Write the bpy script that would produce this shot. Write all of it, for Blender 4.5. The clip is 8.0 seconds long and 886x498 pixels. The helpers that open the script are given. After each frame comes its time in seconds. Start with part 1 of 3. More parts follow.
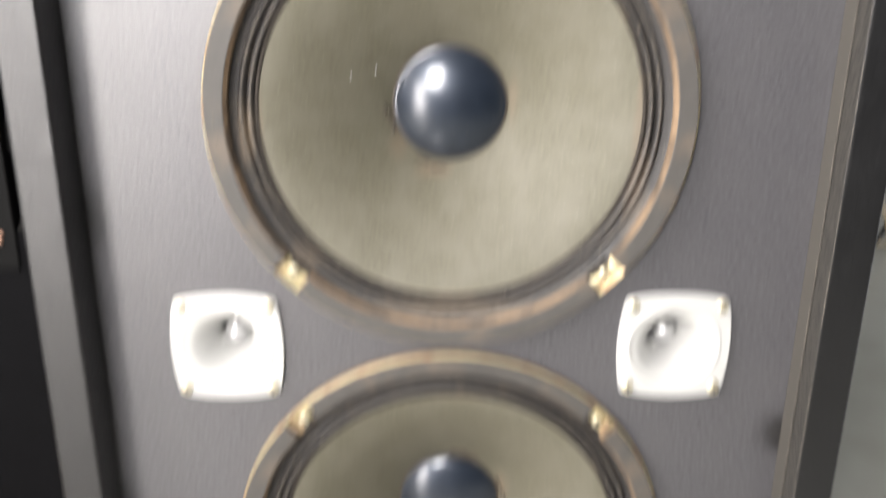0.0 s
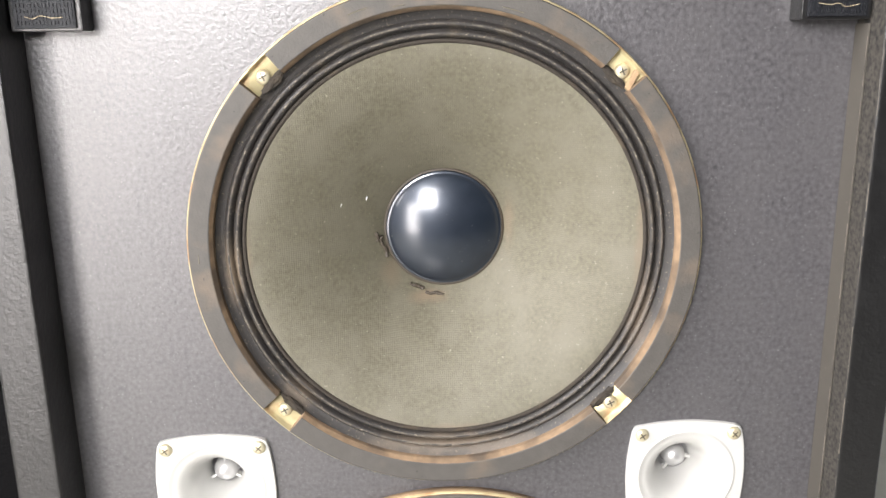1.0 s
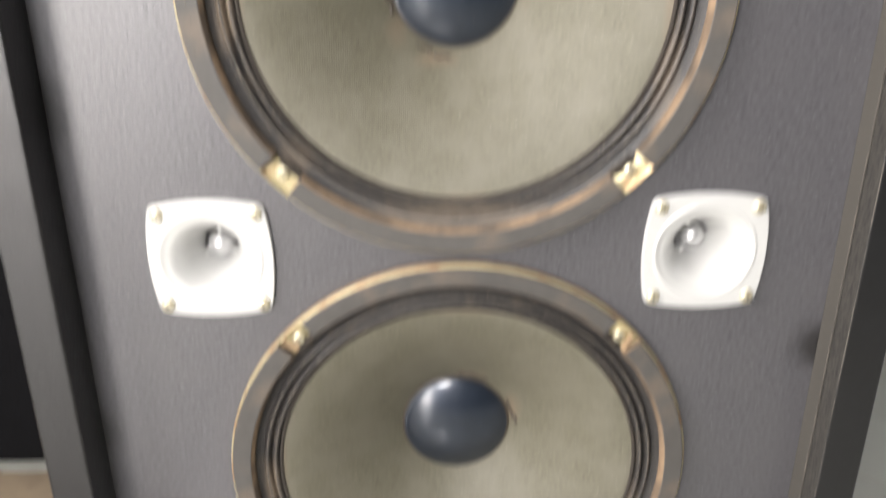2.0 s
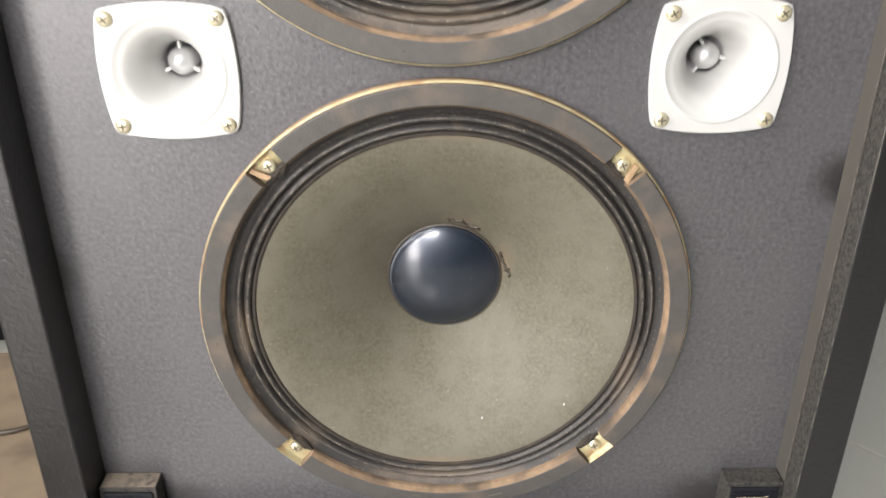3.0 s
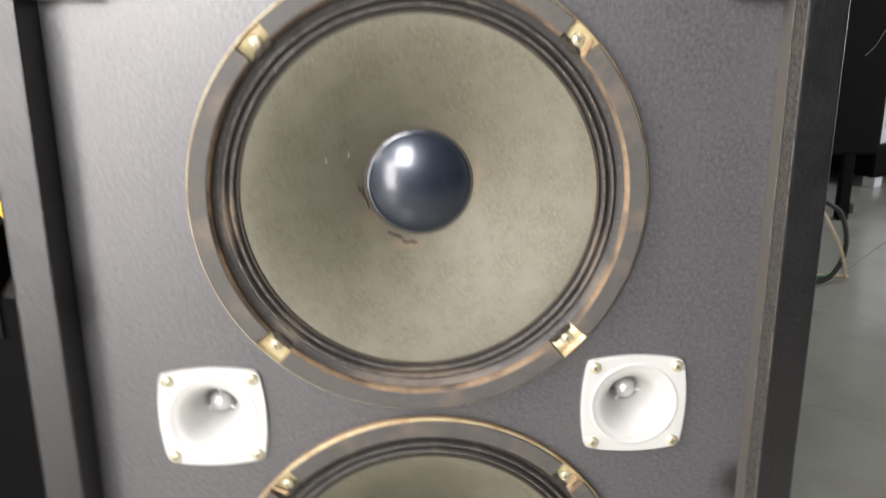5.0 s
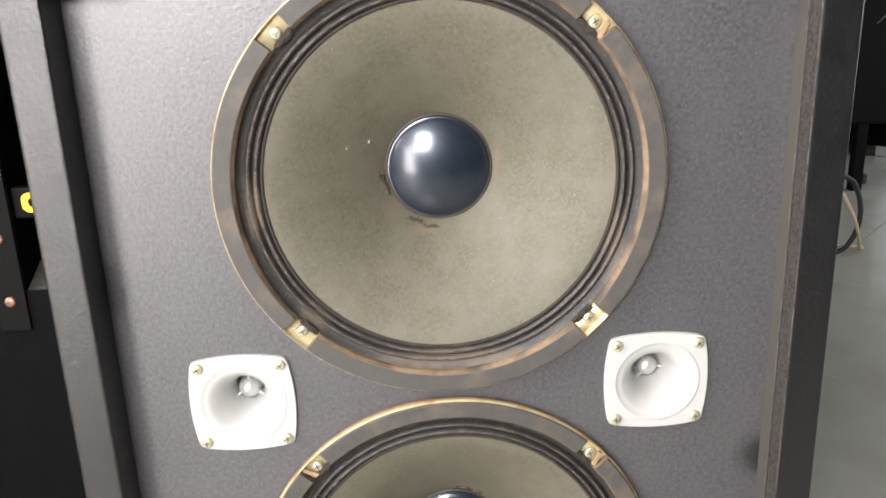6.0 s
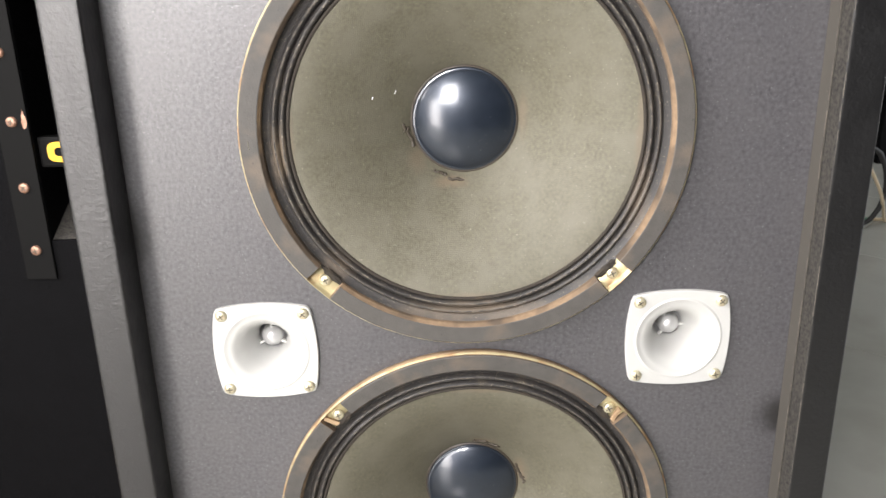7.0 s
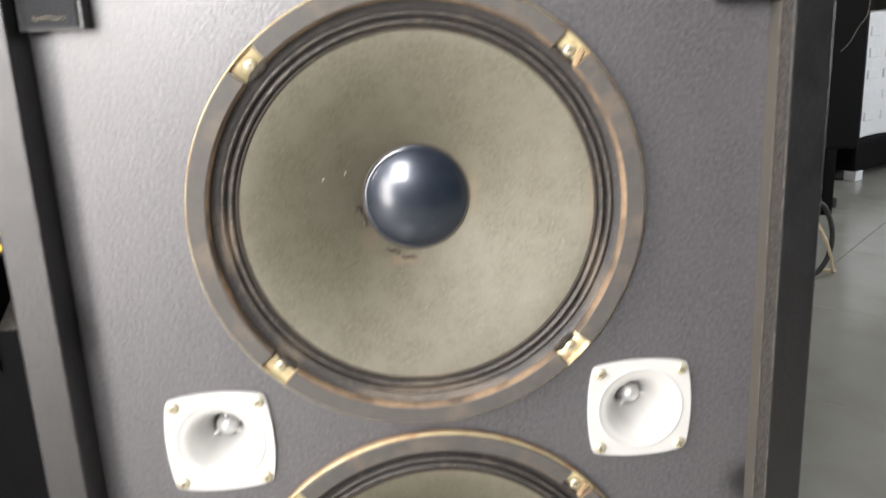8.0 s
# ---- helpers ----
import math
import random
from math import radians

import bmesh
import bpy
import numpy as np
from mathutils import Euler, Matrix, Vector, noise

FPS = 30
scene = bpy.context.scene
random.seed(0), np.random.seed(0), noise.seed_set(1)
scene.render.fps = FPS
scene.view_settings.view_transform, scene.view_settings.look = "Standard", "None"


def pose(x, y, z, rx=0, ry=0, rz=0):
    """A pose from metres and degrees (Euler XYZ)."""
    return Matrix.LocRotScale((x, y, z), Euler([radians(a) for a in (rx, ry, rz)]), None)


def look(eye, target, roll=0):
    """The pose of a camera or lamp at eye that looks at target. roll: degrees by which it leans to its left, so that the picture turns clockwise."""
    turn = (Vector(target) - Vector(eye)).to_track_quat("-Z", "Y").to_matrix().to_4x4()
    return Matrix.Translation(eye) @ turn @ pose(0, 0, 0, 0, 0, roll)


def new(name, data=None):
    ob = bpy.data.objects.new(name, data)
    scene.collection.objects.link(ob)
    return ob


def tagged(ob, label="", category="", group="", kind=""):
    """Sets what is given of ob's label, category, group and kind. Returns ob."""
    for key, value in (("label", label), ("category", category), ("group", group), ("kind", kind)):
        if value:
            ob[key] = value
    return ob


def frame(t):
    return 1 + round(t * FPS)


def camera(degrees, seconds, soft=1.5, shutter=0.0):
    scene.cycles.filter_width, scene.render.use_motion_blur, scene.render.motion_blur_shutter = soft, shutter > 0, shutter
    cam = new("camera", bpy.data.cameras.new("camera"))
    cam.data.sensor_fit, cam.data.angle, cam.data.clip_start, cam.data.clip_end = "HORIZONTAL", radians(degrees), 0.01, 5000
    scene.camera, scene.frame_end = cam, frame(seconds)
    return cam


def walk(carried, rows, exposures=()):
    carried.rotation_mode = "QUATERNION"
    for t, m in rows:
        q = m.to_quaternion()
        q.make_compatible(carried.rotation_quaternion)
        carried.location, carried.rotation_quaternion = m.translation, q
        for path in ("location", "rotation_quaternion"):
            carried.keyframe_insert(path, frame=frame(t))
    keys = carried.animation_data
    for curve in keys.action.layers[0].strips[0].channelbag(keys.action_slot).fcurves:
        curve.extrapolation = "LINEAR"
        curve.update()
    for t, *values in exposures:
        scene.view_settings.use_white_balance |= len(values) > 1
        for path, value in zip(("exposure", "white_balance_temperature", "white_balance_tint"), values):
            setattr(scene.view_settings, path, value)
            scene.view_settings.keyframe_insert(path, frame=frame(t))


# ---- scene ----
cam = camera(55.5, 8.0, shutter=0.7)
PATH = [
    (0, (-0.009, -0.663, 0.767), (-0.001, 1.237, 0.141), 0.5),
    (0.1, (-0.01, -0.656, 0.776), (0.008, 1.267, 0.226), 0.2),
    (0.2, (-0.012, -0.641, 0.795), (-0.002, 1.273, 0.217), 0.5),
    (0.5, (-0.012, -0.636, 0.801), (0.035, 1.3, 0.302), -0.1),
    (1, (-0.013, -0.622, 0.817), (0.018, 1.315, 0.32), -0.9),
    (1.5, (-0.014, -0.615, 0.771), (0.009, 1.299, 0.19), -0.8),
    (1.7, (-0.018, -0.611, 0.764), (0.018, 1.281, 0.116), -0.6),
    (2, (-0.023, -0.604, 0.716), (0.013, 1.243, -0.049), -0.0),
    (2.2, (-0.026, -0.603, 0.683), (0.01, 1.215, -0.149), 0.2),
    (3.3, (-0.005, -0.574, 0.593), (0.02, 1.215, -0.301), 0.1),
    (3.5, (-0.012, -0.572, 0.584), (0.034, 1.219, -0.307), 0.7),
    (3.8, (-0.011, -0.571, 0.59), (0.029, 1.23, -0.278), 0.6),
    (4, (-0.007, -0.578, 0.617), (0.036, 1.237, -0.222), 2.6),
    (4.3, (-0.015, -0.603, 0.688), (0.058, 1.255, -0.049), 2.5),
    (4.5, (-0.007, -0.626, 0.745), (0.026, 1.243, 0.033), 1.1),
    (4.7, (-0.018, -0.668, 0.762), (0.11, 1.232, 0.151), 2.7),
    (5, (-0.009, -0.699, 0.815), (0.066, 1.221, 0.261), -0.4),
    (5.2, (-0.009, -0.706, 0.828), (0.05, 1.215, 0.273), -2.7),
    (6.3, (-0.022, -0.707, 0.816), (0.005, 1.192, 0.19), -1.3),
    (6.5, (-0.016, -0.708, 0.812), (-0.036, 1.186, 0.169), -1.7),
    (7, (-0.026, -0.711, 0.807), (-0.02, 1.175, 0.139), -1.3),
    (7.5, (-0.032, -0.699, 0.807), (0.055, 1.208, 0.21), -1.2),
    (7.8, (-0.032, -0.702, 0.802), (0.072, 1.219, 0.256), -1.9),
    (8, (-0.022, -0.7, 0.818), (0.088, 1.226, 0.289), -2.7),
]
EXPOSURES = [(0.0, 0.12), (0.5, -0.06), (1.0, 0.16), (1.5, -0.05), (2.0, -0.02), (3.5, 0.03), (4.0, -0.27), (4.5, -0.33), (5.0, -0.12), (6.5, -0.01), (8.0, 0.0)]
walk(cam, [(t, look(eye, target, roll)) for t, eye, target, roll in PATH], EXPOSURES)

# ---- world and light: daylight through the shop openings behind the camera ----
world = bpy.data.worlds.new("sky")
scene.world = world
world.use_nodes = True
wn, wl = world.node_tree.nodes, world.node_tree.links
sky = wn.new("ShaderNodeTexSky")
sky.sky_type, sky.sun_disc = "NISHITA", False
sky.sun_elevation, sky.sun_rotation = radians(48), radians(200)
wn["Background"].inputs["Strength"].default_value = 0.12
wl.new(sky.outputs["Color"], wn["Background"].inputs["Color"])

sun_data = bpy.data.lights.new("sun", "SUN")
sun_data.energy, sun_data.angle, sun_data.color = 1.0, radians(12), (1.0, 0.96, 0.9)
sun = new("sun", sun_data)
sun.matrix_world = look((-2, -8, 9), (-0.6, -4.2, 0))

# room and opening, in metres
RX0, RX1, RY0, RY1, RZ = -1.95, 4.0, -1.7, 6.2, 3.2
OX0, OX1, OZ0, OZ1 = -0.82, -0.24, 1.02, 1.72  # small opening in the south wall
WY0, WY1, WZ0, WZ1 = -1.6, -0.35, 1.2, 2.8  # high opening in the west wall
LX0, LX1, LZ0, LZ1 = -1.36, -0.86, 0.06, 1.18  # wide window in the south wall, towards the west corner
EY0, EY1, EZ0, EZ1 = 0.2, 2.4, 0.4, 2.8  # opening in the east wall, towards the back


def area(name, size_x, size_y, energy, colour, eye, target):
    data = bpy.data.lights.new(name, "AREA")
    data.shape, data.size, data.size_y, data.energy, data.color = "RECTANGLE", size_x, size_y, energy, colour
    ob = new(name, data)
    ob.matrix_world = look(eye, target)
    return ob


area("south_opening_daylight", OX1 - OX0, OZ1 - OZ0, 66, (1.0, 0.965, 0.95), ((OX0 + OX1) / 2, RY0 - 0.02, (OZ0 + OZ1) / 2), ((OX0 + OX1) / 2, 0, (OZ0 + OZ1) / 2))
area("west_opening_daylight", WY1 - WY0, WZ1 - WZ0, 150, (1.0, 0.95, 0.935), (RX0 - 0.02, (WY0 + WY1) / 2, (WZ0 + WZ1) / 2), (0, (WY0 + WY1) / 2, (WZ0 + WZ1) / 2))
area("south_window_daylight", LX1 - LX0, LZ1 - LZ0, 36, (1.0, 0.94, 0.91), ((LX0 + LX1) / 2, RY0 - 0.02, (LZ0 + LZ1) / 2), ((LX0 + LX1) / 2, 0, (LZ0 + LZ1) / 2))
area("east_opening_daylight", EY1 - EY0, EZ1 - EZ0, 80, (0.97, 0.98, 1.0), (RX1 + 0.02, (EY0 + EY1) / 2, (EZ0 + EZ1) / 2), (0, (EY0 + EY1) / 2, (EZ0 + EZ1) / 2))

# ---- materials ----


def material(name, colour, rough=0.5, metal=0.0, vary=0.15, scale=30, tint=None, bump=0.0, bump_scale=200, coat=0.0, spec=0.5, detail=6, tint_from=0.5, tint_to=0.7, tint_scale=8, rough_vary=0.1, bump_detail=3, stains=(), weave=0.0, specks=None, coat_rough=0.12):
    """Principled material with a fine variation, an optional second colour in patches, and relief. Object coordinates in metres."""
    m = bpy.data.materials.new(name)
    m.use_nodes = True
    n, l = m.node_tree.nodes, m.node_tree.links
    b = n["Principled BSDF"]
    co = n.new("ShaderNodeTexCoord")
    fine = n.new("ShaderNodeTexNoise")
    fine.inputs["Scale"].default_value, fine.inputs["Detail"].default_value = scale, detail
    l.new(co.outputs["Object"], fine.inputs["Vector"])
    ramp = n.new("ShaderNodeMix")
    ramp.data_type = "RGBA"
    ramp.inputs["A"].default_value = (*[c * (1 - vary) for c in colour], 1)
    ramp.inputs["B"].default_value = (*[min(1, c * (1 + vary)) for c in colour], 1)
    l.new(fine.outputs["Fac"], ramp.inputs["Factor"])
    out = ramp.outputs["Result"]
    if tint:
        big = n.new("ShaderNodeTexNoise")
        big.inputs["Scale"].default_value, big.inputs["Detail"].default_value = tint_scale, 8
        l.new(co.outputs["Object"], big.inputs["Vector"])
        reach = n.new("ShaderNodeMapRange")
        reach.inputs["From Min"].default_value, reach.inputs["From Max"].default_value = tint_from, tint_to
        l.new(big.outputs["Fac"], reach.inputs["Value"])
        mix = n.new("ShaderNodeMix")
        mix.data_type = "RGBA"
        l.new(reach.outputs["Result"], mix.inputs["Factor"])
        l.new(out, mix.inputs["A"])
        mix.inputs["B"].default_value = (*tint, 1)
        out = mix.outputs["Result"]
    if specks:
        dots = n.new("ShaderNodeTexNoise")
        dots.inputs["Scale"].default_value, dots.inputs["Detail"].default_value = specks[0], 2
        l.new(co.outputs["Object"], dots.inputs["Vector"])
        cut_off = n.new("ShaderNodeMapRange")
        cut_off.inputs["From Min"].default_value, cut_off.inputs["From Max"].default_value = specks[1], specks[1] + 0.05
        l.new(dots.outputs["Fac"], cut_off.inputs["Value"])
        mix = n.new("ShaderNodeMix")
        mix.data_type = "RGBA"
        l.new(cut_off.outputs["Result"], mix.inputs["Factor"])
        l.new(out, mix.inputs["A"])
        mix.inputs["B"].default_value = (*specks[2], 1)
        out = mix.outputs["Result"]
    for sx, sz, rx, rz, deep, *own in stains:
        sub = n.new("ShaderNodeVectorMath")
        sub.operation = "SUBTRACT"
        l.new(co.outputs["Object"], sub.inputs[0])
        sub.inputs[1].default_value = (sx, 0, sz)
        scl = n.new("ShaderNodeVectorMath")
        scl.operation = "MULTIPLY"
        l.new(sub.outputs["Vector"], scl.inputs[0])
        scl.inputs[1].default_value = (1 / rx, 0, 1 / rz)
        far = n.new("ShaderNodeVectorMath")
        far.operation = "LENGTH"
        l.new(scl.outputs["Vector"], far.inputs[0])
        rough_edge = n.new("ShaderNodeMath")
        rough_edge.operation = "MULTIPLY_ADD"
        blot = n.new("ShaderNodeTexNoise")
        blot.inputs["Scale"].default_value, blot.inputs["Detail"].default_value = 90, 6
        l.new(co.outputs["Object"], blot.inputs["Vector"])
        l.new(blot.outputs["Fac"], rough_edge.inputs[0])
        rough_edge.inputs[1].default_value = 0.9
        l.new(far.outputs["Value"], rough_edge.inputs[2])
        fall = n.new("ShaderNodeMapRange")
        fall.interpolation_type = "SMOOTHSTEP"
        fall.inputs["From Min"].default_value, fall.inputs["From Max"].default_value = 0.6, 1.5
        fall.inputs["To Min"].default_value, fall.inputs["To Max"].default_value = deep, 0.0
        l.new(rough_edge.outputs["Value"], fall.inputs["Value"])
        mix = n.new("ShaderNodeMix")
        mix.data_type = "RGBA"
        l.new(fall.outputs["Result"], mix.inputs["Factor"])
        l.new(out, mix.inputs["A"])
        mix.inputs["B"].default_value = (*(own[0] if own else (0.018, 0.017, 0.017)), 1)
        out = mix.outputs["Result"]
    l.new(out, b.inputs["Base Color"])
    rr = n.new("ShaderNodeMapRange")
    rr.inputs["To Min"].default_value, rr.inputs["To Max"].default_value = max(0.02, rough - rough_vary), min(1, rough + rough_vary)
    l.new(fine.outputs["Fac"], rr.inputs["Value"])
    l.new(rr.outputs["Result"], b.inputs["Roughness"])
    b.inputs["Metallic"].default_value = metal
    b.inputs["Specular IOR Level"].default_value = spec
    b.inputs["Coat Weight"].default_value = coat
    b.inputs["Coat Roughness"].default_value = coat_rough
    if bump:
        bn = n.new("ShaderNodeTexNoise")
        bn.inputs["Scale"].default_value, bn.inputs["Detail"].default_value = bump_scale, bump_detail
        bn.inputs["Roughness"].default_value = 0.6
        l.new(co.outputs["Object"], bn.inputs["Vector"])
        bp = n.new("ShaderNodeBump")
        bp.inputs["Strength"].default_value, bp.inputs["Distance"].default_value = 1.0, bump
        high = bn.outputs["Fac"]
        for axis in ("X", "Z") if weave else ():
            wave = n.new("ShaderNodeTexWave")
            wave.bands_direction = axis
            wave.inputs["Scale"].default_value, wave.inputs["Distortion"].default_value = weave, 0.6
            l.new(co.outputs["Object"], wave.inputs["Vector"])
            both = n.new("ShaderNodeMath")
            both.operation = "MULTIPLY_ADD"
            l.new(wave.outputs["Fac"], both.inputs[0])
            both.inputs[1].default_value = 0.11
            l.new(high, both.inputs[2])
            high = both.outputs["Value"]
        l.new(high, bp.inputs["Height"])
        l.new(bp.outputs["Normal"], b.inputs["Normal"])
    return m


# part of the relief's fine shading is put into the colour grain
M_BAFFLE = material("grey_textured_paint", (0.063, 0.061, 0.066), 0.36, spec=0.82, vary=1.0, scale=280, detail=4, tint=(0.076, 0.073, 0.076), tint_from=0.40, tint_to=1.1, tint_scale=20, bump=0.0004, bump_scale=300, bump_detail=3, specks=(560, 0.68, (0.17, 0.17, 0.17)), stains=((0.300, 0.378, 0.032, 0.03, 1.0), (-0.300, 0.575, 0.03, 0.04, 0.7), (0.238, 0.07, 0.05, 0.036, 0.8), (-0.235, 0.07, 0.04, 0.03, 0.6), (-0.30, 0.30, 0.025, 0.03, 0.6)))
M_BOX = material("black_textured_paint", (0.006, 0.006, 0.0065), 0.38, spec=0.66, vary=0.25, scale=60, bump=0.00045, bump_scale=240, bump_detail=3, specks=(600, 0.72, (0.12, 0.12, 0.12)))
M_DUSTY = material("dusty_black_paint", (0.042, 0.038, 0.032), 0.85, vary=0.6, scale=300, detail=9, tint=(0.006, 0.006, 0.006), tint_from=0.42, tint_to=0.70, tint_scale=330, bump=0.0006, bump_scale=250)
M_LEDGE = material("thick_grey_dust", (0.105, 0.095, 0.08), 0.95, vary=0.5, scale=180, detail=9, tint=(0.03, 0.027, 0.024), tint_from=0.5, tint_to=0.68, tint_scale=70, specks=(350, 0.69, (0.4, 0.38, 0.35)), bump=0.0006, bump_scale=300)
M_STRIPGREY = material("dusty_grey_strip", (0.056, 0.051, 0.043), 0.8, vary=0.2, scale=120, detail=9, specks=(500, 0.68, (0.08, 0.07, 0.06)))
M_GASKET = material("grey_gasket_paper", (0.062, 0.058, 0.053), 0.62, spec=0.4, vary=0.3, scale=110, detail=9, tint=(0.115, 0.092, 0.07), tint_from=0.5, tint_to=0.72, tint_scale=26, specks=(260, 0.71, (0.03, 0.028, 0.026)), bump=0.0003, bump_scale=450)
M_CARD = material("tan_card_edge", (0.215, 0.147, 0.09), 0.85, vary=0.5, scale=160, detail=9, tint=(0.075, 0.056, 0.04), tint_from=0.42, tint_to=0.64, tint_scale=26, bump=0.0003, bump_scale=600)
M_RIMCARD = material("tan_card_rim", (0.36, 0.25, 0.145), 0.8, vary=0.35, scale=120, detail=9, tint=(0.20, 0.135, 0.08), tint_from=0.48, tint_to=0.7, tint_scale=30, bump=0.0004, bump_scale=400)
M_BRASS = material("yellow_zinc_plate", (0.48, 0.42, 0.25), 0.45, metal=0.4, vary=0.15, scale=90, tint=(0.36, 0.22, 0.11), tint_from=0.5, tint_to=0.68, tint_scale=60)
M_SCREW = material("zinc_screw", (0.62, 0.58, 0.42), 0.35, metal=0.6, vary=0.2, scale=400, tint=(0.55, 0.45, 0.3), tint_scale=150)
M_RECESS = material("screw_recess", (0.10, 0.09, 0.065), 0.6, vary=0.2, scale=300)
DUST = (0.16, 0.125, 0.09)
M_SURROUND = material("black_treated_cloth", (0.024, 0.022, 0.021), 0.5, vary=0.5, scale=420, detail=9, tint=(0.06, 0.05, 0.038), tint_from=0.55, tint_to=0.8, tint_scale=55, specks=(650, 0.655, (0.17, 0.145, 0.11)), bump=0.0003, bump_scale=900, stains=((-0.162, -0.016, 0.010, 0.034, 0.75, DUST), (0.01, -0.165, 0.13, 0.014, 0.55, DUST), (0.150, -0.06, 0.014, 0.06, 0.45, DUST), (-0.118, -0.118, 0.02, 0.02, 0.45, DUST)))
M_CREST = material("dusty_cloth_ridge", (0.085, 0.074, 0.06), 0.8, vary=0.7, scale=500, detail=9, tint=(0.028, 0.026, 0.024), tint_from=0.44, tint_to=0.58, tint_scale=150, specks=(500, 0.64, (0.22, 0.19, 0.15)), bump=0.0003, bump_scale=900)
M_DUSTTOP = material("tan_dust", (0.21, 0.175, 0.135), 0.9, vary=0.3, scale=300, tint=(0.08, 0.07, 0.06), tint_from=0.5, tint_to=0.7, tint_scale=140)
TAN = (0.15, 0.115, 0.078)
M_WORN = material("worn_paint_edge", (0.13, 0.115, 0.095), 0.9, vary=0.3, scale=300, tint=(0.05, 0.045, 0.04), tint_from=0.45, tint_to=0.6, tint_scale=60)
M_CONE_UPPER = material("olive_paper_cone", (0.100, 0.093, 0.065), 0.62, vary=0.55, scale=330, detail=10, tint=(0.124, 0.115, 0.086), tint_from=0.40, tint_to=0.75, tint_scale=38, specks=(520, 0.695, (0.2, 0.19, 0.15)), bump=0.0003, bump_scale=900, bump_detail=6, spec=0.5, weave=200, stains=((-0.014, -0.0575, 0.022, 0.007, 0.8, TAN), (-0.045, -0.036, 0.012, 0.016, 0.5, TAN), (0.054, 0.006, 0.006, 0.03, 0.5, TAN), (-0.152, -0.01, 0.006, 0.05, 0.5, TAN), (0.02, -0.152, 0.07, 0.006, 0.45, TAN), (0.1495, 0.0, 0.006, 0.07, 0.5, TAN)))
M_CONE_LOWER = material("dusty_olive_paper_cone", (0.100, 0.093, 0.065), 0.62, vary=0.55, scale=330, detail=10, tint=(0.124, 0.115, 0.086), tint_from=0.40, tint_to=0.75, tint_scale=38, specks=(520, 0.695, (0.2, 0.19, 0.15)), bump=0.0003, bump_scale=900, bump_detail=6, spec=0.5, weave=200, stains=((0.014, 0.0575, 0.022, 0.007, 0.6, TAN), (0.052, 0.018, 0.009, 0.024, 0.7, TAN), (-0.01, -0.150, 0.09, 0.007, 0.6, TAN), (-0.1515, 0.0, 0.005, 0.06, 0.4, TAN), (0.02, 0.150, 0.07, 0.005, 0.5, TAN)))
M_EDGE = material("brown_cone_edge", (0.036, 0.031, 0.026), 0.9, vary=0.5, scale=400, detail=9, tint=(0.075, 0.058, 0.04), tint_from=0.55, tint_to=0.8, tint_scale=45, bump=0.0005, bump_scale=700, spec=0.2)
M_CAP = material("glossy_black_dust_cap", (0.014, 0.021, 0.034), 0.38, metal=0.5, vary=0.25, scale=70, tint=(0.02, 0.028, 0.044), tint_scale=30, specks=(420, 0.73, (0.10, 0.10, 0.10)), coat=1.0, spec=0.5, rough_vary=0.06, coat_rough=0.18)
M_GLUE = material("brown_glue", (0.046, 0.036, 0.026), 0.5, vary=0.3, scale=200)
M_SILVER = material("silver_tweeter_paint", (0.50, 0.50, 0.485), 0.36, metal=0.15, vary=0.03, scale=60, bump=0.00004, bump_scale=900)
M_PLUG = material("aluminium_plug", (0.5, 0.5, 0.5), 0.38, metal=0.6, vary=0.05, scale=80)
M_VELCRO = material("black_hook_tape", (0.007, 0.008, 0.011), 0.5, spec=0.3, vary=0.4, scale=500, bump=0.0006, bump_scale=900)
M_TILE = material("pale_glazed_tile", (0.40, 0.40, 0.36), 0.2, vary=0.08, scale=8, tint=(0.33, 0.325, 0.285), tint_from=0.45, tint_to=0.75, tint_scale=5, bump=0.0001, bump_scale=40)
M_GROUT = material("dirty_grout", (0.25, 0.18, 0.11), 0.9, vary=0.3, scale=60)
M_DIRT = material("brown_dusty_floor", (0.17, 0.13, 0.085), 0.85, vary=0.3, scale=30, tint=(0.08, 0.06, 0.04), tint_scale=12)
M_WALL = material("painted_wall", (0.11, 0.108, 0.10), 0.8, vary=0.05, scale=6, bump=0.0005, bump_scale=60)
M_WALLDARK = material("unseen_dark_wall", (0.045, 0.044, 0.042), 0.8, vary=0.05, scale=6, bump=0.0005, bump_scale=60)
M_CEIL = material("ceiling_paint", (0.11, 0.107, 0.10), 0.85, vary=0.05, scale=6)
M_NEIGHBOUR = material("worn_black_paint", (0.004, 0.004, 0.0045), 0.75, vary=0.3, scale=50, bump=0.0015, bump_scale=210, bump_detail=8, spec=0.05)
M_STRIP = material("black_metal_strip", (0.005, 0.005, 0.005), 0.6, vary=0.2, scale=60, spec=0.08)
M_COPPER = material("rusty_screw_head", (0.42, 0.25, 0.18), 0.5, metal=0.7, vary=0.3, scale=300, tint=(0.2, 0.1, 0.06), tint_scale=120)
M_YELLOW = material("yellow_badge_paint", (0.80, 0.44, 0.01), 0.4, vary=0.05, scale=60)
M_RUBBER = material("black_rubber", (0.02, 0.02, 0.02), 0.6, vary=0.2, scale=80)
M_CREAM = material("cream_cable_sheath", (0.55, 0.45, 0.30), 0.5, vary=0.12, scale=60)
M_GREEN = material("dark_green_sheath", (0.03, 0.12, 0.06), 0.5, vary=0.2, scale=60)
M_FOAM = material("white_foam", (0.66, 0.67, 0.68), 0.8, vary=0.05, scale=40, bump=0.002, bump_scale=90)
